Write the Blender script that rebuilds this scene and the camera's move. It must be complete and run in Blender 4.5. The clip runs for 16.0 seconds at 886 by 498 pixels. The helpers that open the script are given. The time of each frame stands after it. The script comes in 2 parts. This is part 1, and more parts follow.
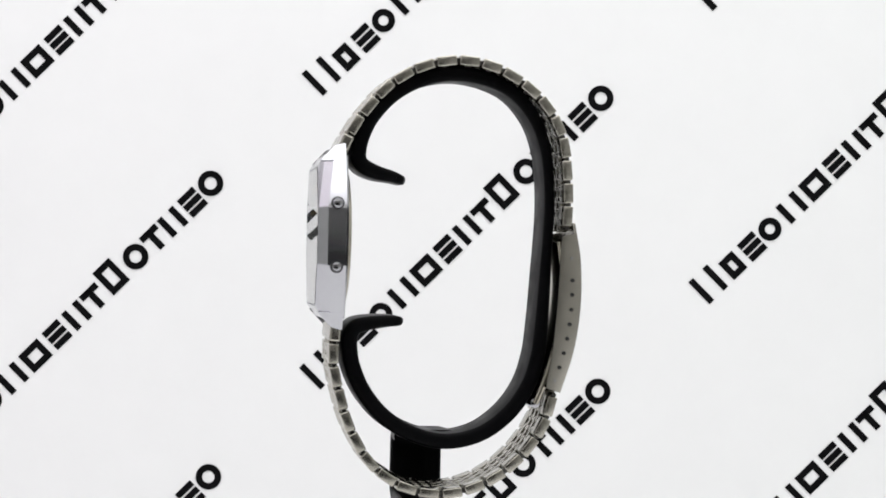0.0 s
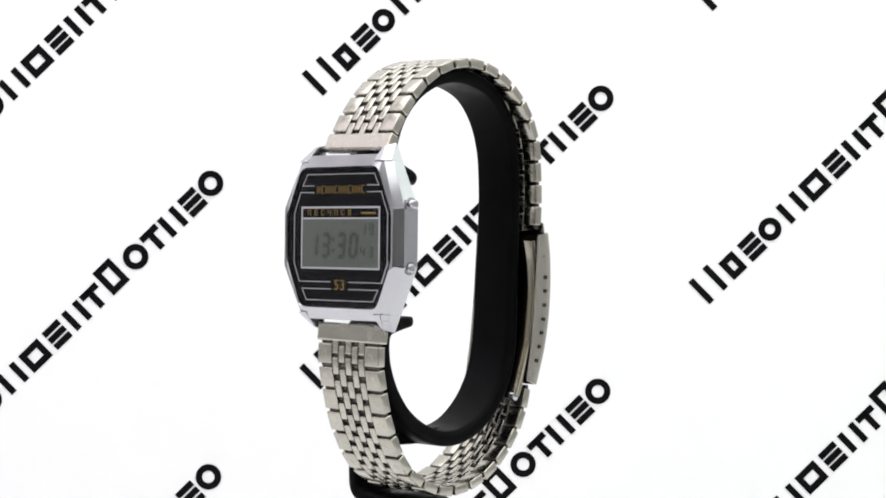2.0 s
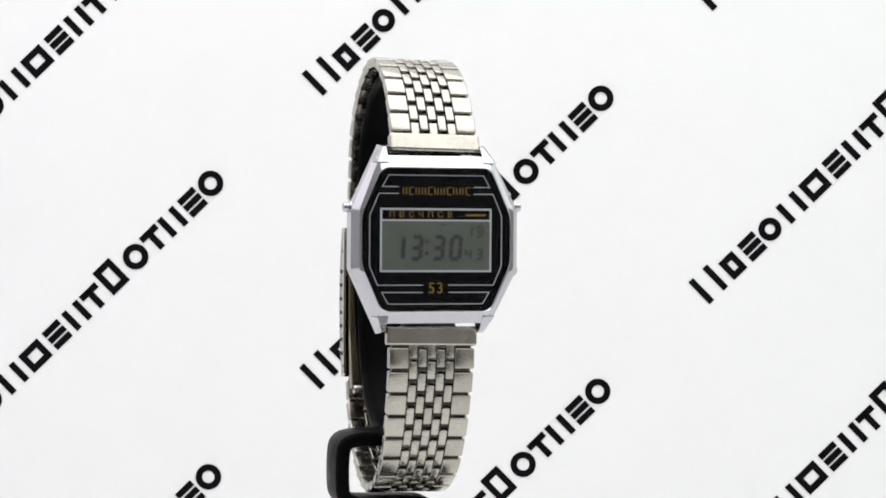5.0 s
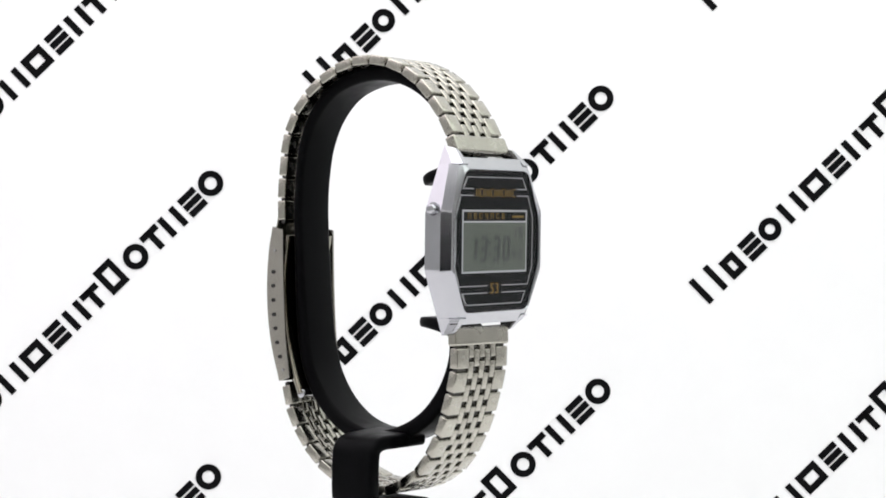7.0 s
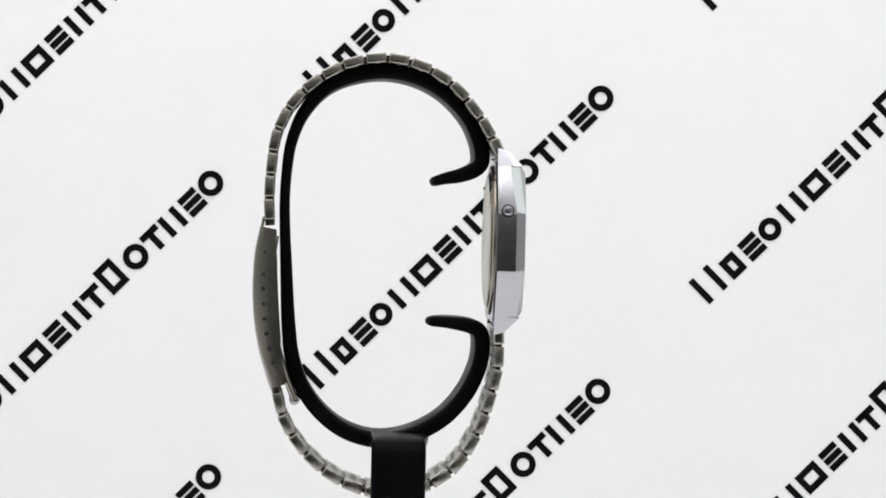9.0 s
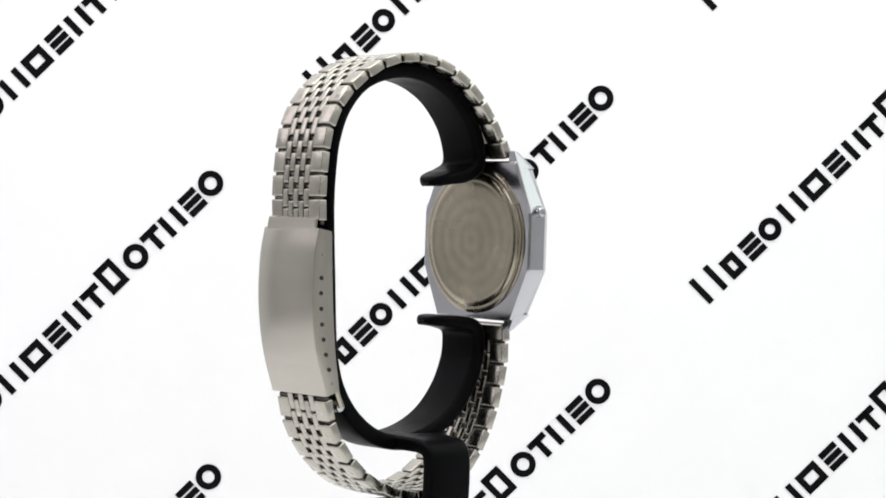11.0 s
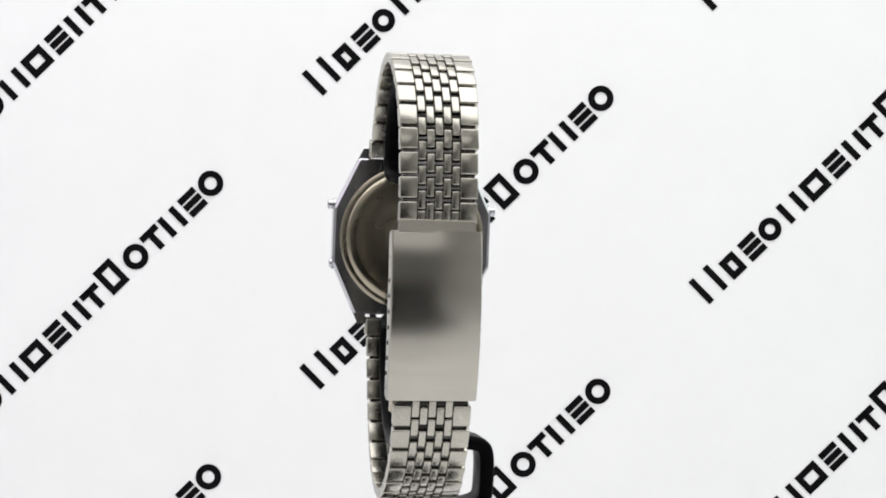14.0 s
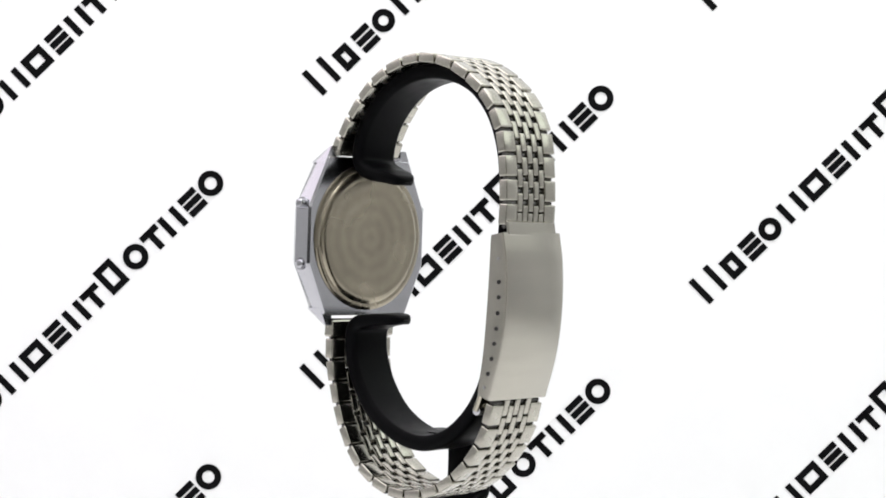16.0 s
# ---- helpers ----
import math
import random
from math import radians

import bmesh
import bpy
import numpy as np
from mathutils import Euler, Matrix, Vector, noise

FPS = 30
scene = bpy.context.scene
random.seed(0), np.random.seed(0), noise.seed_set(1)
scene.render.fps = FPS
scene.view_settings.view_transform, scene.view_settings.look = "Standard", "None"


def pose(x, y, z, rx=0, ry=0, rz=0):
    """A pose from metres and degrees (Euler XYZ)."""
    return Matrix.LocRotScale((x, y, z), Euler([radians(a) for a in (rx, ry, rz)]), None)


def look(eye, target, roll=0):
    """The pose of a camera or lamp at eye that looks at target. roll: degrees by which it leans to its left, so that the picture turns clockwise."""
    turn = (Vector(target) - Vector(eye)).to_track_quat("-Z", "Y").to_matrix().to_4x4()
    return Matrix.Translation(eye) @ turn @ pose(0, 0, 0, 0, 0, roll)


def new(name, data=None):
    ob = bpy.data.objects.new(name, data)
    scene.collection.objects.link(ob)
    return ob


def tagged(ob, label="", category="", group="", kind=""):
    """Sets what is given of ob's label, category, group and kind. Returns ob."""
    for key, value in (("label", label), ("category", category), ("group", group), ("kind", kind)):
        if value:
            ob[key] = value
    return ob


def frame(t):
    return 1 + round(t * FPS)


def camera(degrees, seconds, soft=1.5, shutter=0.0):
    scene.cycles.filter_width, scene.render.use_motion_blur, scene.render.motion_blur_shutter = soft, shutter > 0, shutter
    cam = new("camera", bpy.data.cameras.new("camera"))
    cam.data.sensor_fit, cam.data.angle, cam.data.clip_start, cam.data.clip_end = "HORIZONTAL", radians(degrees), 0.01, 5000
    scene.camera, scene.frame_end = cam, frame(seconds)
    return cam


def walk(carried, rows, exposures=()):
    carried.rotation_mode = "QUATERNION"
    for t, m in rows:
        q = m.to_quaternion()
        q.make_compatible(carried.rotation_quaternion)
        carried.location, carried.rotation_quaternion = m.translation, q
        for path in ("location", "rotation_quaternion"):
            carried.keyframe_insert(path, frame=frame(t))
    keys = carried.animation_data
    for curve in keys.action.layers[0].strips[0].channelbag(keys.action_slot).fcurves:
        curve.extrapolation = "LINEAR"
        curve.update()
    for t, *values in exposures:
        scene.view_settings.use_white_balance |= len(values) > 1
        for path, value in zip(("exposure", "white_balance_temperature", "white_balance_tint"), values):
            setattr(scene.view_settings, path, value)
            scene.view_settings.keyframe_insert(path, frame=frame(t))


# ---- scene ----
# A wristwatch on a display holder turns once before a printed white backdrop.
H = 0.16                     # height of the lens over the table
cam = camera(25.1, 16.0, soft=1.75)
EYE = (0.0, -0.433, H)
VIEW = look(EYE, (math.tan(radians(0.772)), -0.433 + 1.0, H - math.tan(radians(0.82))), 0.785)
walk(cam, [(0.0, VIEW), (16.0, VIEW)], exposures=[(0.0, -0.38), (0.5, -0.32), (1.0, -0.16), (3.4, -0.16), (4.0, -0.39), (4.2, -0.39), (6.3, -0.18), (7.5, -0.18), (8.5, -0.39), (9.2, -0.42), (11.3, -0.18), (13.0, -0.18), (13.5, -0.33), (14.0, -0.34), (14.5, -0.29), (15.0, -0.18), (16.0, -0.16)])

SPIN, FRONT = 19.28, 4.265   # degrees a second; the moment at which the dial faces the lens
AXIS_X = -0.0001             # the turntable's axis, a little to one side of the lens


# ---- light ----
world = bpy.data.worlds.new("room_light")
world.use_nodes = True
world.node_tree.nodes["Background"].inputs[0].default_value = (1, 1, 1, 1)
world.node_tree.nodes["Background"].inputs[1].default_value = 0.12
scene.world = world


def area(name, eye, target, sx, sy, watts, colour):
    lamp = bpy.data.lights.new(name, "AREA")
    lamp.shape, lamp.size, lamp.size_y, lamp.energy, lamp.color = "RECTANGLE", sx, sy, watts, colour
    ob = new(name, lamp)
    ob.matrix_world = look(eye, target)
    return ob


area("top_diffuser", (0, -0.10, 0.775), (0, -0.099, 0), 0.95, 0.85, 7.9, (0.985, 0.985, 1.0))
area("left_diffuser", (-0.60, 0.0, 0.56), (0.05, 0.35, 0.12), 0.70, 0.44, 1.6, (1.0, 0.91, 1.0))
area("right_diffuser", (0.60, 0.0, 0.56), (-0.05, 0.35, 0.12), 0.70, 0.44, 1.6, (0.91, 1.0, 0.93))
# Added fill behind the lens to brighten the steel's reflections; no known source.
area("room_fill", (0, -1.35, 0.76), (0, -1.4, 0), 1.2, 0.7, 3.2, (1.0, 0.99, 0.97))


# ---- materials ----
def material(name, colour, rough, metal=0.0, coat=0.0, spread=0.06, scale=400.0, bump=0.0, stretch=(1, 1, 1), rough_spread=0.0, per_piece=0.0, trans=0.0, spec=0.5, rings=0.0):
    """A surface with variation at two scales, fine relief and a tint of its own for each piece."""
    mat = bpy.data.materials.new(name)
    mat.use_nodes = True
    nt = mat.node_tree
    bsdf = nt.nodes["Principled BSDF"]
    link = nt.links.new
    bsdf.inputs["Metallic"].default_value = metal
    bsdf.inputs["Specular IOR Level"].default_value = spec
    bsdf.inputs["Coat Weight"].default_value = coat
    bsdf.inputs["Transmission Weight"].default_value = trans
    co = nt.nodes.new("ShaderNodeTexCoord")
    mp = nt.nodes.new("ShaderNodeMapping")
    mp.inputs["Scale"].default_value = stretch
    link(co.outputs["Object"], mp.inputs[0])
    fine, broad = nt.nodes.new("ShaderNodeTexNoise"), nt.nodes.new("ShaderNodeTexNoise")
    fine.inputs["Scale"].default_value, broad.inputs["Scale"].default_value = scale * 6, scale
    fine.inputs["Detail"].default_value = 4
    link(mp.outputs[0], fine.inputs["Vector"])
    link(co.outputs["Object"], broad.inputs["Vector"])
    mixed = nt.nodes.new("ShaderNodeMath")
    mixed.operation = "ADD"
    link(fine.outputs[0], mixed.inputs[0])
    link(broad.outputs[0], mixed.inputs[1])
    ramp = nt.nodes.new("ShaderNodeMapRange")
    ramp.inputs["From Min"].default_value, ramp.inputs["From Max"].default_value = 0.6, 1.4
    ramp.inputs["To Min"].default_value, ramp.inputs["To Max"].default_value = 1 - spread, 1 + spread
    link(mixed.outputs[0], ramp.inputs[0])
    value = ramp.outputs[0]
    if per_piece:
        info = nt.nodes.new("ShaderNodeObjectInfo")
        own = nt.nodes.new("ShaderNodeMapRange")
        own.inputs["To Min"].default_value, own.inputs["To Max"].default_value = 1 - per_piece, 1 + per_piece
        link(info.outputs["Random"], own.inputs[0])
        times = nt.nodes.new("ShaderNodeMath")
        times.operation = "MULTIPLY"
        link(value, times.inputs[0])
        link(own.outputs[0], times.inputs[1])
        value = times.outputs[0]
    if rings:
        wave = nt.nodes.new("ShaderNodeTexWave")
        wave.wave_type, wave.rings_direction = "RINGS", "Y"
        wave.inputs["Scale"].default_value, wave.inputs["Distortion"].default_value = 95.0, 1.5
        wave.inputs["Detail"].default_value = 3.0
        link(co.outputs["Object"], wave.inputs["Vector"])
        turned = nt.nodes.new("ShaderNodeMapRange")
        turned.inputs["To Min"].default_value, turned.inputs["To Max"].default_value = 1 - rings, 1 + rings
        link(wave.outputs["Fac"], turned.inputs[0])
        both = nt.nodes.new("ShaderNodeMath")
        both.operation = "MULTIPLY"
        link(value, both.inputs[0])
        link(turned.outputs[0], both.inputs[1])
        value = both.outputs[0]
    tint = nt.nodes.new("ShaderNodeVectorMath")
    tint.operation = "SCALE"
    tint.inputs[0].default_value = colour
    link(value, tint.inputs["Scale"])
    link(tint.outputs[0], bsdf.inputs["Base Color"])
    rr = nt.nodes.new("ShaderNodeMapRange")
    rr.inputs["From Min"].default_value, rr.inputs["From Max"].default_value = 0.3, 0.7
    rr.inputs["To Min"].default_value, rr.inputs["To Max"].default_value = max(rough - rough_spread, 0.0), rough + rough_spread
    link(broad.outputs[0], rr.inputs[0])
    link(rr.outputs[0], bsdf.inputs["Roughness"])
    if bump:
        bm_ = nt.nodes.new("ShaderNodeBump")
        bm_.inputs["Strength"].default_value, bm_.inputs["Distance"].default_value = bump, 0.0001
        link(fine.outputs[0], bm_.inputs["Height"])
        link(bm_.outputs[0], bsdf.inputs["Normal"])
    return mat


STEEL = material("brushed_steel", (0.405, 0.388, 0.34), 0.24, 1.0, spread=0.05, scale=250, bump=0.03, stretch=(0.25, 1, 1), rough_spread=0.05, per_piece=0.07)
CLASP = material("satin_clasp_steel", (0.41, 0.39, 0.345), 0.22, 1.0, spread=0.08, scale=60, bump=0.0, stretch=(0.1, 1, 1), rough_spread=0.03)
BLADE = material("polished_blade_steel", (0.40, 0.375, 0.31), 0.14, 1.0, spread=0.06, scale=90, rough_spread=0.05)
# Pin steel coloured dark to carry the shade deep between the links.
PIN = material("shade_dark_pin_steel", (0.10, 0.097, 0.093), 0.25, 1.0)
CHROME = material("polished_chrome", (0.44, 0.44, 0.462), 0.18, 1.0, spread=0.03, scale=150, rough_spread=0.03)
BACK = material("turned_steel", (0.33, 0.296, 0.23), 0.25, 1.0, spread=0.12, scale=70, rough_spread=0.07, rings=0.06)
PLASTIC = material("black_plastic", (0.003, 0.003, 0.0035), 0.38, 0.0, spread=0.2, scale=200, bump=0.06, rough_spread=0.08, spec=0.03)
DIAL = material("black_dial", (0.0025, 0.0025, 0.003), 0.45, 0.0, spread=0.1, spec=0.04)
SILVER = material("silver_print", (0.36, 0.36, 0.38), 0.5, 0.0, spread=0.05, spec=0.1)
GOLD = material("gold_print", (0.18, 0.112, 0.028), 0.5, 0.0, spread=0.08, spec=0.1)
LCD = material("lcd_grey_green", (0.082, 0.092, 0.08), 0.4, 0.0, spread=0.05, scale=100, spec=0.12)
SEGMENT = material("lcd_segment", (0.016, 0.018, 0.018), 0.4, 0.0, spread=0.05)
GLASS = material("mineral_glass", (1, 1, 1), 0.0, 0.0, spread=0.0, trans=1.0)
GLASS.node_tree.nodes["Principled BSDF"].inputs["IOR"].default_value = 1.14
BODY = material("dark_camera_body", (0.012, 0.012, 0.013), 0.6, 0.0, spread=0.1, spec=0.2)
HOLE = material("dark_hole", (0.01, 0.01, 0.01), 0.8, 0.0)
PAPER = material("white_banner", (0.82, 0.82, 0.82), 0.55, 0.0, spread=0.012, scale=14, bump=0.03)
INK = material("black_ink", (0.003, 0.003, 0.0035), 0.6, 0.0, spread=0.15, scale=60, spec=0.06)
WHITE = material("white_board", (0.80, 0.80, 0.80), 0.6, 0.0, spread=0.02, scale=10)
SIDE = material("unseen_grey_board", (0.48, 0.48, 0.48), 0.6, 0.0, spread=0.03, scale=10)
ROOM = material("light_room_paint", (0.62, 0.62, 0.60), 0.8, 0.0, spread=0.03, scale=8)
GREY = material("grey_wall_paint", (0.50, 0.50, 0.49), 0.8, 0.0, spread=0.04, scale=6)


# ---- building helpers ----
def finish(name, bm, mat, smooth=False, sharp=38):
    bmesh.ops.recalc_face_normals(bm, faces=bm.faces[:])
    me = bpy.data.meshes.new(name)
    bm.to_mesh(me)
    bm.free()
    me.materials.append(mat)
    if smooth:
        for p in me.polygons:
            p.use_smooth = True
        me.set_sharp_from_angle(angle=radians(sharp))
    return me


def part(name, bm, mat, parent=None, label="", smooth=False, at=None, sharp=38):
    ob = new(name, finish(name, bm, mat, smooth, sharp))
    if parent:
        ob.parent = parent
    if at is not None:
        ob.matrix_basis = at
    return tagged(ob, label) if label else ob


def box(sx, sy, sz, bevel=0.0, seg=2, bm=None, at=None):
    bm = bm or bmesh.new()
    made = bmesh.ops.create_cube(bm, size=1.0, matrix=(at or Matrix()) @ Matrix.Diagonal((sx, sy, sz, 1)))["verts"]
    if bevel:
        edges = list({e for v in made for e in v.link_edges})
        bmesh.ops.bevel(bm, geom=edges, offset=bevel, segments=seg, affect="EDGES", profile=0.5)
    return bm


def rod(radius, length, at, bm=None, n=12, bevel=0.0):
    """A cylinder along x."""
    bm = bm or bmesh.new()
    made = bmesh.ops.create_cone(bm, cap_ends=True, segments=n, radius1=radius, radius2=radius, depth=length, matrix=at @ pose(0, 0, 0, 0, 90, 0))["verts"]
    if bevel:
        caps = [e for e in {e for v in made for e in v.link_edges} if abs(len(e.link_faces[0].verts) - len(e.link_faces[1].verts)) > 2]
        bmesh.ops.bevel(bm, geom=caps, offset=bevel, segments=2, affect="EDGES", profile=0.5)
    return bm


def spline(points, n=24):
    """A smooth curve through points of (y, z), sampled evenly by length."""
    pts = [Vector((p[0], p[1])) for p in points]
    pts = [2 * pts[0] - pts[1]] + pts + [2 * pts[-1] - pts[-2]]
    out = []
    for a, b, c, d in zip(pts, pts[1:], pts[2:], pts[3:]):
        for k in range(n):
            t = k / n
            out.append(0.5 * ((2 * b) + (c - a) * t + (2 * a - 5 * b + 4 * c - d) * t * t + (3 * b - a - 3 * c + d) * t ** 3))
    out.append(pts[-2])
    return out


def lengths(path):
    run = [0.0]
    for a, b in zip(path, path[1:]):
        run.append(run[-1] + (b - a).length)
    return run


def along(path, run, s):
    """Place and direction on a curve at the length s."""
    s = min(max(s, 0.0), run[-1])
    k = max(i for i in range(len(run)) if run[i] <= s)
    k = min(k, len(path) - 2)
    d = path[k + 1] - path[k]
    p = path[k] + d * ((s - run[k]) / d.length)
    lo, hi = path[max(k - 4, 0)], path[min(k + 5, len(path) - 1)]
    return p, (hi - lo).normalized()


def sweep(path, ring, bm=None, caps=True):
    """Sweeps a ring of (x, out) along a curve in the y-z plane; ring may be a function of the share of the way."""
    bm = bm or bmesh.new()
    rows, n = [], len(path)
    for i, p in enumerate(path):
        d = (path[min(i + 1, n - 1)] - path[max(i - 1, 0)]).normalized()
        nrm = Vector((-d.y, d.x))
        r = ring(i / (n - 1)) if callable(ring) else ring
        rows.append([bm.verts.new((x, p.x + nrm.x * o, p.y + nrm.y * o)) for x, o in r])
    m = len(rows[0])
    for a, b in zip(rows, rows[1:]):
        for k in range(m):
            bm.faces.new((a[k], a[(k + 1) % m], b[(k + 1) % m], b[k]))
    if caps:
        bm.faces.new(rows[0][::-1])
        bm.faces.new(rows[-1])
    return bm


def rounded(w, h, r, k=4):
    """A rounded rectangle, as a ring of points."""
    out = []
    for cx, cy, a0 in ((w / 2 - r, h / 2 - r, 0), (-w / 2 + r, h / 2 - r, 90), (-w / 2 + r, -h / 2 + r, 180), (w / 2 - r, -h / 2 + r, 270)):
        for i in range(k + 1):
            a = radians(a0 + 90 * i / k)
            out.append((cx + r * math.cos(a), cy + r * math.sin(a)))
    return out


MM = 0.001

# ---- the set: table, backdrop, walls ----
BACK_Y = 0.35


def structure(name, bm, mat, label, category):
    return tagged(part(name, bm, mat), label, category, kind="structure")


structure("table", box(1.6, 3.1, 0.03, at=pose(0, -1.05, -0.015)), WHITE, "plain white table top under the display holder", "table")
backdrop = structure("backdrop", box(1.56, 0.004, 0.78, at=pose(0, BACK_Y + 0.002, 0.39)), PAPER, "white printed banner with diagonal rows of black marks", "backdrop")
for side, where in ((-1, "left"), (1, "right")):
    # Added boards out of view; their grey sets what the glass and chrome reflect.
    structure("wall_" + where, box(0.02, 0.96, 0.8, at=pose(side * 0.80, 0.02, 0.40)), SIDE, "plain grey side board, unseen, added to temper reflections", "wall")
    structure("wall_rear_" + where, box(0.02, 2.14, 0.8, at=pose(side * 0.80, -1.53, 0.40)), ROOM, "plain light room wall behind the lens", "wall")
structure("wall_rear", box(1.6, 0.02, 0.8, at=pose(0, -2.60, 0.40)), GREY, "plain light grey wall behind the lens", "wall")
structure("ceiling", box(1.62, 3.1, 0.02, at=pose(0, -1.05, 0.80)), WHITE, "plain white top board of the photo box", "ceiling")


def flat(bm, pts, depth=0.0003):
    """A thin plate from an outline in the x-z plane, its face towards -y."""
    a = [bm.verts.new((x, -depth, z)) for x, z in pts]
    b = [bm.verts.new((x, 0, z)) for x, z in pts]
    bm.faces.new(a)
    for i in range(len(a)):
        j = (i + 1) % len(a)
        bm.faces.new((a[i], a[j], b[j], b[i]))


def bar(bm, x0, z0, x1, z1, depth=0.0003):
    flat(bm, [(x0, z0), (x1, z0), (x1, z1), (x0, z1)], depth)


def ring_plate(bm, cx, cz, r, w, depth=0.0003, n=36):
    o = [[(cx + q * math.cos(2 * math.pi * i / n), cz + q * math.sin(2 * math.pi * i / n)) for i in range(n)] for q in (r, r - w)]
    va = [[bm.verts.new((x, -depth, z)) for x, z in c] for c in o]
    vb = [[bm.verts.new((x, 0, z)) for x, z in c] for c in o]
    for i in range(n):
        j = (i + 1) % n
        bm.faces.new((va[0][i], va[0][j], va[1][j], va[1][i]))
        bm.faces.new((va[0][i], va[0][j], vb[0][j], vb[0][i]))
        bm.faces.new((va[1][i], va[1][j], vb[1][j], vb[1][i]))


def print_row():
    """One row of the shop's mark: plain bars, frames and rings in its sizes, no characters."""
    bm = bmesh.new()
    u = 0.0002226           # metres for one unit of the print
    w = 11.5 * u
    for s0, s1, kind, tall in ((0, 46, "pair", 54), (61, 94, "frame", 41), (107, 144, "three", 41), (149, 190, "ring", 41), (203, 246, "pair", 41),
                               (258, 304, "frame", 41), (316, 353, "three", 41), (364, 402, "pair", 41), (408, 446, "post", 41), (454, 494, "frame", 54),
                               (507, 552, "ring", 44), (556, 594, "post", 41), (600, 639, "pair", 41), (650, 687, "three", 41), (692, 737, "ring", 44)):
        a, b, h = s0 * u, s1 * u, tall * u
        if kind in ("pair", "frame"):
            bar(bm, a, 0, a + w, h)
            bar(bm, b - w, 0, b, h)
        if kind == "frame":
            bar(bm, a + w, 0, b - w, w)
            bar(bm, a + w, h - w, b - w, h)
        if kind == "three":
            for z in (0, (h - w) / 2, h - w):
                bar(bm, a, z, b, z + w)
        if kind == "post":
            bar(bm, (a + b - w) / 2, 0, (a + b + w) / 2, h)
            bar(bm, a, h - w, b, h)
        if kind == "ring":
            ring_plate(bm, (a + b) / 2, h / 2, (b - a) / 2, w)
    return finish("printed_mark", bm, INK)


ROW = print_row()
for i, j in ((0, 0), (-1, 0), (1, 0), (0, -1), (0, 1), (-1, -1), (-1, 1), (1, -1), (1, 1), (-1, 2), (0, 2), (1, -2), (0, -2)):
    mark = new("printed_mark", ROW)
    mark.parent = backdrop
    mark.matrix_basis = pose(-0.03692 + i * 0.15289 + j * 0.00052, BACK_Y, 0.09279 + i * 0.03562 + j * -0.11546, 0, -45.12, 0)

# ---- an added dark sheet, seen only as the dark band reflected in the steel ----
tagged(part("reflection_sheet", box(0.70, 0.28, 0.004, 0.001, 1, at=pose(0, -0.62, 0.002)), DIAL), "thin black sheet added on the table to darken the clasp's reflection", "mat")

# ---- the filming camera, seen only as a dark reflection ----
filming_camera = tagged(new("filming_camera"), "dark camera clamped on a black table stand, facing the watch", "camera")
part("camera_body", box(0.28, 0.02, 0.070, 0.005, 3, at=pose(0, -0.452, H - 0.034)), BODY, filming_camera, smooth=True)
part("stand_clamp", box(0.34, 0.04, 0.072, 0.006, 2, at=pose(0, -0.458, H - 0.104)), BODY, filming_camera, smooth=True)
part("stand_foot", box(0.34, 0.14, 0.020, 0.005, 2, at=pose(0, -0.50, 0.0145)), BODY, filming_camera, smooth=True)

# ---- the display holder ----
holder = tagged(new("display_holder"), "glossy black plastic C-shaped watch display holder on a bent foot", "display stand")
HX = 0.0002
LOOP = [(-2.8, 8.2), (-6.1, 9.2), (-9.6, 10.0), (-12.5, 11.4), (-13.6, 13.4), (-13.0, 17.4), (-10.7, 22.2), (-6.0, 27.2), (0.1, 30.5), (6.9, 31.8), (13.9, 30.9), (20.2, 28.0), (24.9, 22.6), (27.4, 16.3), (28.3, 10.0), (28.6, 3.5), (28.4, -3.4), (28.0, -10.6), (27.6, -18.2), (27.2, -23.7), (26.5, -29.2), (24.5, -35.5), (20.3, -41.5), (14.3, -45.9), (7.0, -47.6), (-0.2, -46.2), (-6.6, -42.6), (-11.3, -37.2), (-14.0, -31.2), (-14.6, -26.1), (-13.7, -23.5), (-11.3, -22.5), (-6.8, -21.9), (-2.5, -21.9)]
loop_path = [p * MM for p in spline(LOOP, 8)]


def loop_ring(f):
    e = min(f, 1 - f)
    k = math.sqrt(max(1 - (1 - min(e / 0.014, 1)) ** 2, 0.02))
    back = math.exp(-((f - 0.45) / 0.11) ** 2)
    thin = 0.0034 - 0.0012 * back
    shift = HX - 0.0016 * math.exp(-((f - 0.45) / 0.16) ** 2)
    across = math.sqrt(max(1 - (1 - min(e / 0.070, 1)) ** 2, 0.0))
    tongue = math.exp(-(e / 0.05) ** 2)
    thin *= 1 - 0.36 * tongue
    return [(shift + x * (0.12 + 0.88 * across), o * (0.25 + 0.75 * k)) for x, o in rounded(0.0115, thin, 0.0012)]


loop = sweep(loop_path, loop_ring)
for v in loop.verts:
    v.co.y += 0.045 * v.co.x
part("loop", loop, PLASTIC, holder, smooth=True)
FOOT = [(0, -47.2), (-8, -47.4), (-12.3, -47.6), (-14.7, -48.5), (-15.5, -50.8), (-15.5, -57), (-14.9, -60.0), (-12.6, -61.4), (-9, -61.8), (0, -61.8), (4, -62.3), (6.2, -65), (6.6, -70), (6.6, -152)]
foot_path = [p * MM for p in spline(FOOT, 6)]


def foot_ring(f):
    return rounded(0.0115 + 0.002 * max(0.0, 1 - f / 0.12), 0.0031, 0.0011)


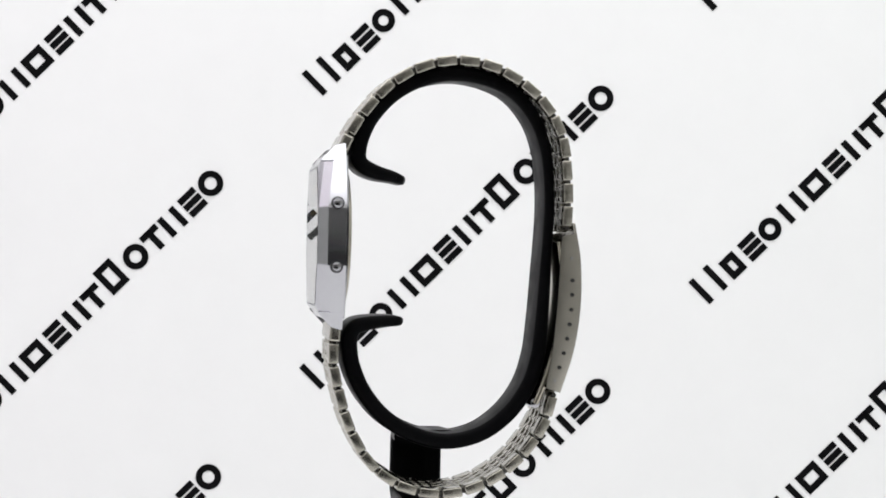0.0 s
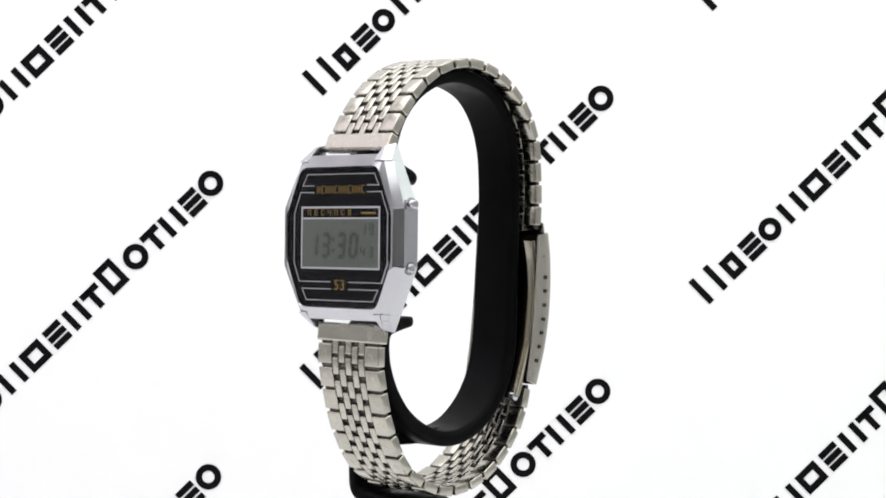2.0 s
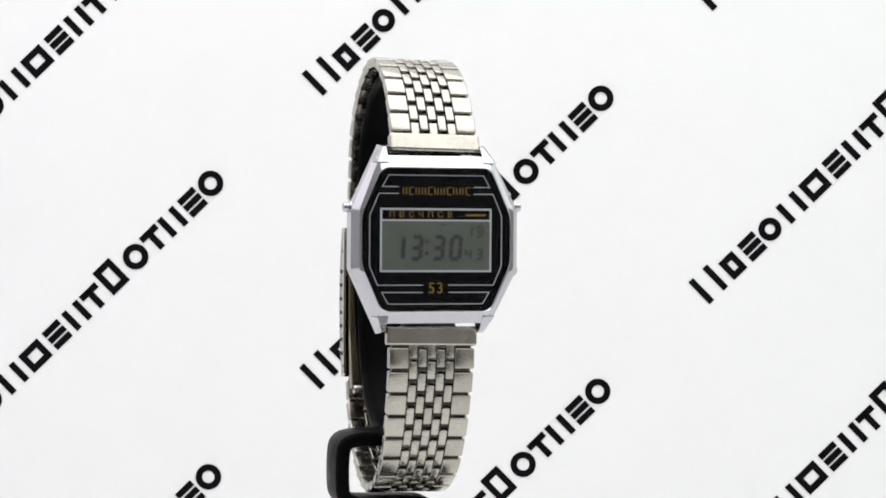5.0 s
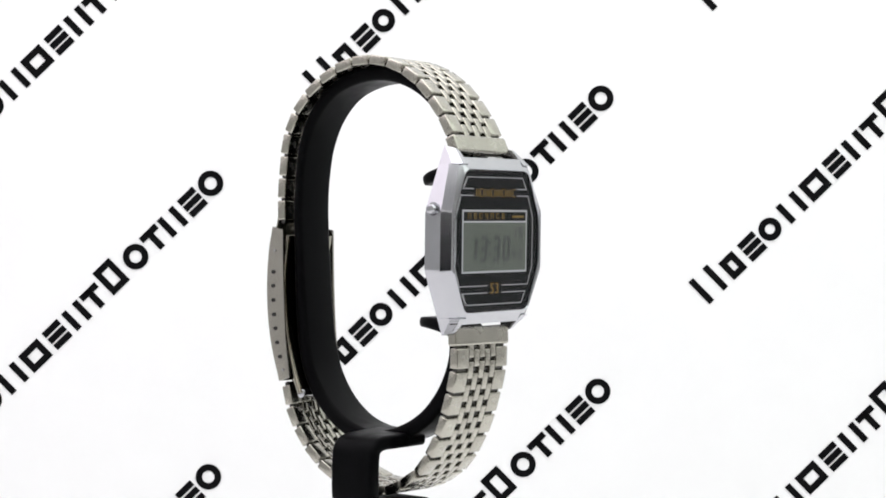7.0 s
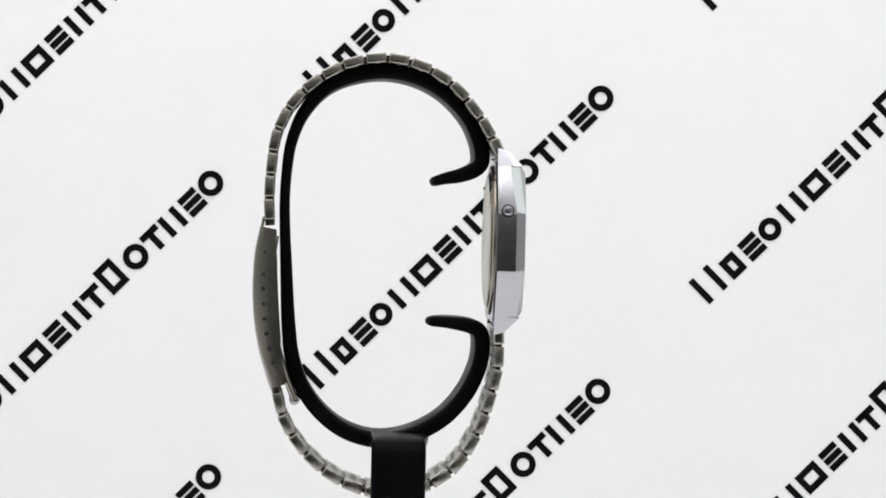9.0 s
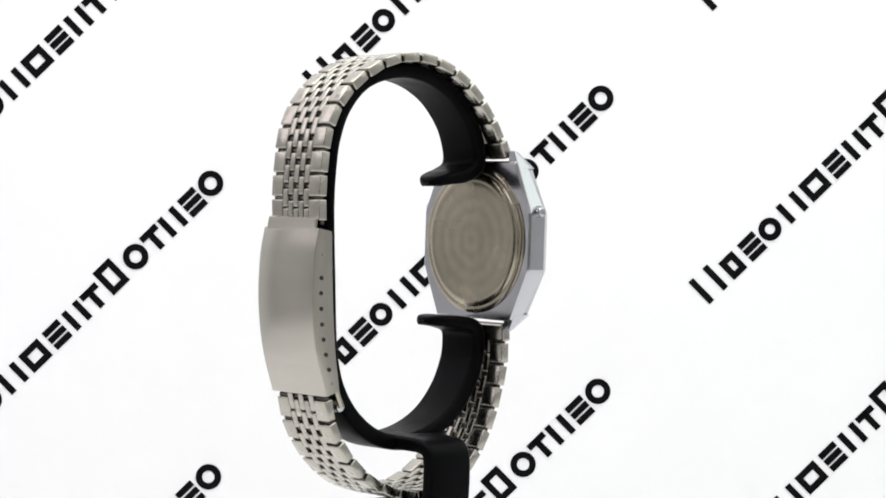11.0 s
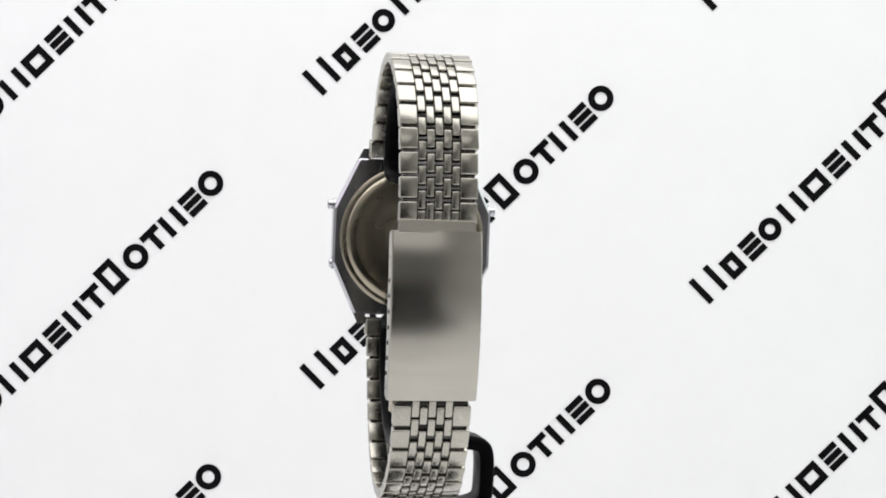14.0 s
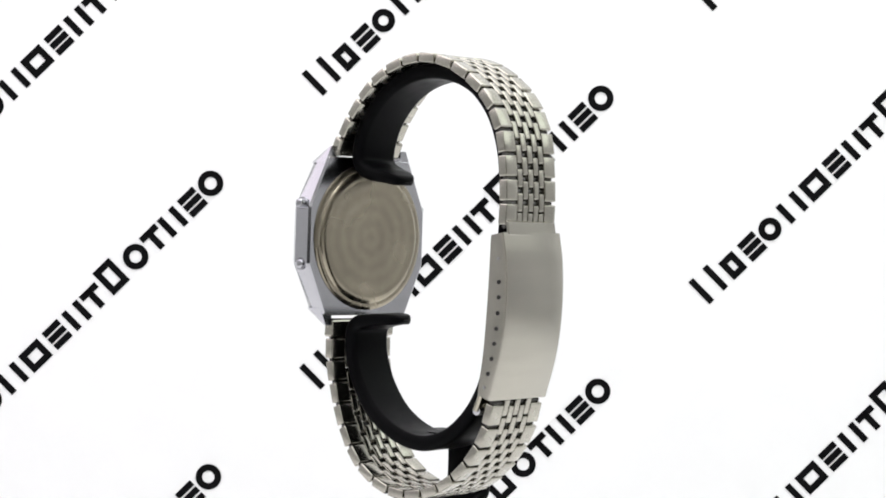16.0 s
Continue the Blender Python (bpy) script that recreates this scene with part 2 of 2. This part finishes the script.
foot = sweep(foot_path, foot_ring)
for v in foot.verts:
    v.co = Vector((v.co.y, v.co.x + 0.0030, v.co.z))
part("foot", foot, PLASTIC, holder, smooth=True)
base = bmesh.new()
bmesh.ops.create_cone(base, cap_ends=True, segments=48, radius1=0.034, radius2=0.033, depth=0.008, matrix=pose(0, 0, -H + 0.004))
part("base_plate", base, PLASTIC, holder)

# ---- the watch ----
watch = tagged(new("wristwatch"), "chromed digital wristwatch with black dial, strapped round the holder", "watch")
CX, CZ = -1.15, -4.0         # middle of the case, in mm
TILT = -0.9
BX = -0.75                   # middle of the bracelet at the case


def case_at(x=0, y=0, z=0):
    return pose(CX * MM, 1.7 * MM, CZ * MM, 0, TILT, 0) @ pose(x * MM, y * MM, z * MM)


def ring8(tx, tz, mx, mz, soft=0.5):
    """An octagon of straight flanks with softened corners, in mm."""
    base8 = [(tx, tz), (mx, mz), (mx, -mz), (tx, -tz), (-tx, -tz), (-mx, -mz), (-mx, mz), (-tx, tz)]
    out = []
    for i, p in enumerate(base8):
        p, a, b = Vector(p), Vector(base8[i - 1]), Vector(base8[(i + 1) % 8])
        pa, pb = p + (a - p).normalized() * soft, p + (b - p).normalized() * soft
        for t in (0, 0.33, 0.67, 1):
            out.append(((1 - t) ** 2 * pa + 2 * t * (1 - t) * p + t * t * pb))
    return out


def loft(rings, bm=None, close=(True, True)):
    bm = bm or bmesh.new()
    rows = [[bm.verts.new(Vector(v) * MM) for v in r] for r in rings]
    n = len(rows[0])
    for a, b in zip(rows, rows[1:]):
        for k in range(n):
            bm.faces.new((a[k], a[(k + 1) % n], b[(k + 1) % n], b[k]))
    if close[0]:
        bm.faces.new(rows[0])
    if close[1]:
        bm.faces.new(rows[-1])
    return bm


def front(z):
    """How far forward the face of the case stands at the height z."""
    return -24.2 + max(0.0, abs(z) - 15.3) * 0.80


def build_case():
    outer, face = ring8(12.55, 17.5, 17.8, 6.2, 0.5), ring8(11.85, 17.35, 16.5, 5.95, 0.5)
    lip, well = ring8(11.7, 14.9, 15.9, 5.2, 1.6), ring8(11.5, 14.7, 15.7, 5.1, 1.6)
    bm = loft([[(p.x * 0.97, -17.9, p.y * 0.98) for p in outer], [(p.x, -18.3, p.y) for p in outer],
               [(p.x, front(p.y) + 2.0, p.y) for p in outer], [(p.x, front(p.y) + 0.12, p.y) for p in face],
               [(p.x * 0.99, front(p.y), p.y * 0.99) for p in face],
               [(p.x, -24.2, p.y) for p in lip], [(p.x, -24.0, p.y) for p in well], [(p.x, -23.2, p.y) for p in well]], close=(True, False))
    return bm


def build_lug(sx, sz):
    bm = bmesh.new()
    q = [(9.9, 16.0), (13.27, 16.0), (11.55, 19.7), (9.9, 19.7)]
    rows = []
    for inset, rise in ((0.0, None), (0.0, 1.98), (0.80, 0.06), (0.95, -0.06)):
        row = []
        for x, z in q:
            xx = x - inset if x > 11 else x + inset * 0.25
            y = -18.32 if rise is None else min(front(z) + rise, -18.6)
            row.append((sx * xx, y, sz * (z - (inset * 0.6 if z > 19 else 0))))
        rows.append(row)
    return loft(rows, bm)


case = part("case", build_case(), CHROME, watch, "polished chrome eight-sided case", smooth=True, at=case_at(), sharp=13)
for sx, sz in ((1, 1), (-1, 1), (1, -1), (-1, -1)):
    part("lug", build_lug(sx, sz), CHROME, case)


def lathe(profile, n=64):
    """Turns (radius, y) rows about the y axis, in mm."""
    return loft([[(r * math.cos(2 * math.pi * k / n), y, r * math.sin(2 * math.pi * k / n)) for k in range(n)] for r, y in profile])


part("case_back", lathe([(16.3, -18.07), (16.3, -17.7), (16.0, -17.49), (15.3, -17.38), (14.9, -17.44), (14.6, -17.17), (14.1, -16.96), (13.6, -16.88), (13.2, -16.85), (12.9, -16.93), (12.6, -16.91), (8.2, -16.83), (8.0, -16.85), (4.1, -16.8), (3.9, -16.83), (0.4, -16.8)]), BACK, case, "dulled steel snap-on case back with turned rings", smooth=True)

# dial, prints, display and glass
part("dial", loft([[(p.x, -23.2, p.y) for p in ring8(11.45, 14.65, 15.65, 5.05, 1.6)], [(p.x, -23.3, p.y) for p in ring8(11.45, 14.65, 15.65, 5.05, 1.6)]]), DIAL, case, "glossy black dial")


def stroke(bm, pts, w=0.17, y=-23.3):
    """A printed line through points of (x, z) in mm."""
    for (x0, z0), (x1, z1) in zip(pts, pts[1:]):
        d = Vector((x1 - x0, z1 - z0)).normalized()
        nx, nz = -d.y * w / 2, d.x * w / 2
        x0, z0, x1, z1 = x0 - d.x * w / 2, z0 - d.y * w / 2, x1 + d.x * w / 2, z1 + d.y * w / 2
        vs = [bm.verts.new(Vector((a, y - 0.04, b)) * MM) for a, b in ((x0 + nx, z0 + nz), (x1 + nx, z1 + nz), (x1 - nx, z1 - nz), (x0 - nx, z0 - nz))]
        bm.faces.new(vs)
        lo = [bm.verts.new(v.co + Vector((0, 0.00004, 0))) for v in vs]
        for i in range(4):
            bm.faces.new((vs[i], vs[(i + 1) % 4], lo[(i + 1) % 4], lo[i]))


for s in (1, -1):
    bm = bmesh.new()
    e = 8.1 if s > 0 else 2.8
    stroke(bm, [(-e, 10.9 * s), (-11.5, 10.9 * s), (-10.1, 13.3 * s), (10.1, 13.3 * s), (11.5, 10.9 * s), (e, 10.9 * s)])
    part("printed_line", bm, SILVER, case)
for s in (1, -1):
    bm = bmesh.new()
    stroke(bm, [(8.1 * s if s > 0 else -8.1, 9.5), (12.2 * s, 9.5), (14.1 * s, 5.0), (14.1 * s, -5.4), (12.4 * s, -9.4), (2.8 * s, -9.4)])
    part("printed_line", bm, SILVER, case)
bm = bmesh.new()
stroke(bm, [(-11.7, 6.3), (11.7, 6.3), (11.7, -6.5), (-11.7, -6.5), (-11.7, 6.3)], 0.42)
stroke(bm, [(-11.7, 4.0), (11.7, 4.0)], 0.36, -23.303)
part("display_frame", bm, SILVER, case)
part("display", box(0.0230, 0.0001, 0.0101, at=pose(0, -0.02330, -0.00125)), LCD, case, "grey-green liquid crystal display")

SEGS = {"0": "abcdef", "1": "bc", "3": "abcdg", "4": "bcfg", "9": "abcdfg"}


def digit(bm, ch, cx, cz, w, h, t):
    """A seven-segment digit, leaning a little."""
    lines = {"a": ((-1, 1), (1, 1)), "b": ((1, 1), (1, 0)), "c": ((1, 0), (1, -1)), "d": ((-1, -1), (1, -1)), "e": ((-1, 0), (-1, -1)), "f": ((-1, 1), (-1, 0)), "g": ((-1, 0), (1, 0))}
    for name in SEGS[ch]:
        (ax, az), (bx, bz) = lines[name]
        pts = []
        for px_, pz_ in ((ax, az), (bx, bz)):
            pts.append(Vector((px_ * (w - t) / 2, pz_ * (h - t) / 2)))
        d = (pts[1] - pts[0]).normalized()
        p, q = pts[0] + d * t * 0.62, pts[1] - d * t * 0.62
        stroke(bm, [(cx + p.x + p.y * 0.09, cz + p.y), (cx + q.x + q.y * 0.09, cz + q.y)], t, -23.36)


bm = bmesh.new()
for ch, cx in (("1", -7.9), ("3", -4.2), ("3", 0.5), ("0", 4.2)):
    digit(bm, ch, cx, -1.7, 2.8, 5.5, 0.92)
for z in (-0.4, -2.8):
    stroke(bm, [(-2.05, z), (-1.95, z)], 0.7, -23.36)
for ch, cx, cz in (("1", 7.1, 1.7), ("9", 9.4, 1.7), ("4", 6.9, -3.0), ("3", 9.3, -3.0)):
    digit(bm, ch, cx, cz, 1.55, 2.5, 0.45)
stroke(bm, [(0.9, 3.1), (2.0, 3.1)], 0.25, -23.36)
part("display_digits", bm, SEGMENT, case, "dark digits reading 13:30, 19 and 43")


def lettering(name, body, cx, cz, size, mat, parent, y=-23.34, spacing=1.0):
    cu = bpy.data.curves.new(name, "FONT")
    cu.body, cu.size, cu.align_x, cu.align_y, cu.extrude, cu.space_character = body, size * MM, "CENTER", "CENTER", 0.00002, spacing
    ob = new(name, cu)
    me = bpy.data.meshes.new_from_object(ob)
    bpy.data.objects.remove(ob)
    me.materials.clear()
    me.materials.append(mat)
    out = new(name, me)
    out.parent = parent
    out.matrix_basis = pose(cx * MM, y * MM, cz * MM, 90, 0, 0)
    return out


lettering("dial_number", "53", 0.0, -10.1, 3.2, GOLD, case, spacing=1.12)
for i, ch in enumerate("\u041f\u0412\u0421\u0427\u041f\u0421\u0412"):
    lettering("weekday_letter", ch, -9.4 + 2.05 * i, 5.15, 1.75, GOLD, case)
bm = bmesh.new()
stroke(bm, [(6.6, 5.1), (10.4, 5.1)], 0.42)
part("printed_caption", bm, GOLD, case)
for i in range(11):
    bm = bmesh.new()
    x = -6.7 + 1.34 * i
    stroke(bm, [(x - 0.32, 9.45), (x - 0.32, 10.65)], 0.22)
    if i % 3 != 1:
        stroke(bm, [(x + 0.32, 9.45), (x + 0.32, 10.65)], 0.22)
    else:
        stroke(bm, [(x, 10.85), (x + 0.4, 10.85)], 0.25)
        stroke(bm, [(x, 9.3), (x + 0.4, 9.3)], 0.25)
    part("printed_bar", bm, GOLD, case)
glass_rings = [(11.4, 14.6, 15.6, 5.0, -23.7), (11.4, 14.6, 15.6, 5.0, -24.05), (11.1, 14.3, 15.3, 4.9, -24.25)]
glass = part("glass", loft([[(p.x, y, p.y) for p in ring8(a, b, c, d, 1.6)] for a, b, c, d, y in glass_rings]), GLASS, case, "flat clear mineral glass")
glass.visible_shadow = False

# push buttons
for sx, z, out in ((1, 6.9, 18.0), (1, -6.3, 17.25), (-1, 6.6, 18.0)):
    bm = rod(0.00105, 0.0022, pose(0, 0, 0), n=20, bevel=0.0004)
    part("push_button", bm, CHROME, case, "small round chrome push button", smooth=True, at=pose(sx * out * MM, -0.0203, z * MM))
    bm = bmesh.new()
    rod(0.0014, 0.0004, pose(0, 0, 0), bm, n=20)
    part("button_collar", bm, CHROME, case, at=pose(sx * 0.0176, -0.0203, z * MM))

# ---- bracelet ----
SKEW = math.tan(radians(1.8))   # the bracelet and the holder stand a little askew behind the case


def skewed(y, x):
    """How far back a point of the bracelet lies for its place across the band."""
    return SKEW * (x + 0.2) * min(max((y + 18) / 36, 0), 1)


PITCH, GAP = 4.73, 0.40
UPPER = [(-16.9, 15.2), (-14.9, 19.2), (-12.3, 23.1), (-7.4, 28.6), (-0.7, 32.7), (7.0, 34.4), (14.7, 33.3), (21.7, 29.7), (27.2, 24.5), (30.5, 17.9), (31.6, 10.5), (31.9, 4.2), (31.7, -0.9)]
LOWER = [(-17.8, -23.4), (-18.0, -30.4), (-16.6, -37.3), (-14.0, -45.0), (-9.1, -52.7), (-1.5, -57.5), (7.1, -58.5), (15.4, -56.1), (22.3, -51.0), (27.3, -44.2), (29.6, -37.2)]


def link_mesh(name, w, length, t, r):
    return finish(name, box(w * MM, t * MM, length * MM, r * MM, 3), STEEL, True, 40)


OUTER = link_mesh("outer_link", 4.25, PITCH - GAP, 2.1, 0.30)
INNER = link_mesh("centre_link", 1.80, PITCH - 1.0, 2.0, 0.26)


HINGE = finish("hinge_pin", rod(0.00055, 0.0172, Matrix(), n=8), PIN, True)


def frame_at(path, run, s, x, widen=1.0):
    p, d = along(path, run, s)
    x = x + 0.4 * min(max((p.x + 18) / 36, 0), 1)
    # local z runs along the band, local y points out of the loop
    m = Matrix(((1, 0, 0, 0), (0, -d.y, d.x, 0), (0, d.x, d.y, 0), (0, 0, 0, 1)))
    blend = min(max((p.x + 18) / 36, 0), 1)
    return Matrix.Translation((x * MM, (p.x + skewed(p.x, x)) * MM, p.y * MM)) @ pose(0, 0, 0, 0, 0, 3.0 * blend) @ m @ Matrix.Diagonal((widen, 1, 1, 1))


def bracelet(points, label, taper):
    path = spline(points)
    run = lengths(path)
    first = 2.9
    rows = int((run[-1] - first) / PITCH)
    pitch = (run[-1] - first) / rows
    end = box(0.0194, 0.0024, 0.0040, 0.0005, 2)
    end.transform(frame_at(path, run, 2.2, BX) @ pose(0, 0, -0.0014))
    band = part("bracelet", end, STEEL, watch, label, smooth=True, sharp=16)
    for k in range(2 * rows + 1):
        s = first + k * pitch / 2
        w = 1 - taper * min(s / 70, 1)
        ob = new("hinge_pin", HINGE)
        ob.parent, ob.matrix_basis = band, frame_at(path, run, s, BX, w)
    for k in range(rows):
        s = first + (k + 0.5) * pitch
        w = 1 - taper * min(s / 70, 1)
        for x in (-7.15, 7.15):
            ob = new("outer_link", OUTER)
            ob.parent, ob.matrix_basis = band, frame_at(path, run, s, BX + x * w, w)
        for x in (-2.0, 2.0):
            ob = new("centre_link", INNER)
            ob.parent, ob.matrix_basis = band, frame_at(path, run, s, BX + x * w, w)
    for k in range(rows + 1):
        s = first + k * pitch + (0.6 if k == 0 else -0.9 if k == rows else 0)
        w = 1 - taper * min(s / 70, 1)
        for x in (-4.0, 0.0, 4.0):
            ob = new("centre_link", INNER)
            ob.parent, ob.matrix_basis = band, frame_at(path, run, s, BX + x * w, w)
    return band


bracelet(UPPER, "brushed steel seven-row link bracelet over the holder", 0.14)
bracelet(LOWER, "brushed steel seven-row link bracelet hanging below the holder", 0.14)

# ---- folding clasp ----
COVER = [(33.7, -2.1), (34.7, -7.8), (35.0, -15.1), (34.5, -22.3), (33.2, -29.1), (30.8, -36.6)]
cover_path = [p * MM for p in spline(COVER, 5)]
CW, T, KX = 0.0186, 0.0005, -0.1


def cover_ring(f):
    deep = 0.0034 + 0.0019 * math.sin(math.pi * min(max(f, 0), 1)) ** 0.8
    c = KX * MM
    a, r = CW / 2, 0.0007
    outer = [(c - a, -deep), (c - a, -r), (c - a + r * 0.3, -r * 0.3), (c - a + r, 0), (c + a - r, 0), (c + a - r * 0.3, -r * 0.3), (c + a, -r), (c + a, -deep)]
    inner = [(c + a - T, -deep), (c + a - T, -r), (c + a - T - r * 0.3, -T - r * 0.3), (c + a - r - T, -T), (c - a + r + T, -T), (c - a + T + r * 0.3, -T - r * 0.3), (c - a + T, -r), (c - a + T, -deep)]
    return outer + inner


def askew(bm):
    for v in bm.verts:
        v.co.y += SKEW * (v.co.x + 0.0002)
    return bm


clasp = part("clasp_cover", askew(sweep(cover_path, cover_ring)), CLASP, watch, "scuffed satin steel folding clasp cover with adjustment holes", smooth=True)
crun = lengths(cover_path)
tab = box(0.0158, 0.0006, 0.0030, 0.0002, 1)
p, d = along(cover_path, crun, 0.0)
tab_at = Matrix.Translation((KX * MM, p.x, p.y)) @ Matrix(((1, 0, 0, 0), (0, -d.y, -d.x, 0), (0, d.x, -d.y, 0), (0, 0, 0, 1))) @ pose(0, -0.0003, 0.0008, 0, 0, 3)
part("clasp_tab", tab, CLASP, clasp, at=tab_at)
for side in (1, -1):
    for k, (s, big) in enumerate([(5.2, 0), (10.2, 1), (13.4, 1), (16.7, 1), (20.0, 1), (23.3, 1), (26.6, 1), (29.9, 1), (33.0, 0)]):
        p, d = along(cover_path, crun, s * MM)
        nrm = Vector((-d.y, d.x))
        q = p - nrm * 0.0022
        bm = rod(0.00043 if big else 0.0003, 0.0006, pose(0, 0, 0), n=12)
        part("adjustment_hole" if big else "rivet", bm, HOLE if big else CHROME, clasp, at=pose(KX * MM + side * (CW / 2 - 0.0001), q.x + SKEW * side * CW / 2, q.y, 0, 0, 3))
BLADE_A = [(31.6, -5.0), (32.2, -12.0), (31.6, -20.0), (29.6, -30.0)]
BLADE_B = [(30.3, -4.0), (31.0, -10.0), (31.0, -17.0), (29.9, -26.0), (27.6, -34.0), (25.6, -39.0)]
for pts, wide in ((BLADE_A, 0.0130), (BLADE_B, 0.0164)):
    pth = [q * MM for q in spline(pts, 6)]
    part("folding_blade", askew(sweep(pth, [(KX * MM + x, o) for x, o in rounded(wide, 0.0013, 0.0006, 3)])), BLADE, clasp, "polished steel folding blade", smooth=True)
e = BLADE_B[-1]
part("blade_roll", rod(0.0011, 0.0150, pose(KX * MM, e[0] * MM, e[1] * MM, 0, 0, 2), n=16, bevel=0.0003), CHROME, clasp, smooth=True)
# spring bars between the lugs
for z in (18.9, -18.9):
    part("spring_bar", rod(0.0007, 0.0200, pose(0, 0, 0), n=12), PIN, case, at=pose(0, -0.0192, z * MM))


# small unevenness of the turning, in degrees each second
SWAY = [-0.4, -0.4, -0.4, -0.3, -0.1, 0.1, 0.3, 0.35, 0.4, 0.3, 0.1, -0.2, -0.3, -0.4, -0.5, -0.8, -0.85]


def motions():
    lean = Matrix.Translation((AXIS_X, 0, H)) @ pose(0, 0, 0, -0.12, 0.50, 0)
    rows = [(float(t), lean @ pose(0, 0, 0, 0, 0, SPIN * (t - FRONT) + SWAY[t])) for t in range(17)]
    walk(watch, rows)
    walk(holder, rows)


motions()
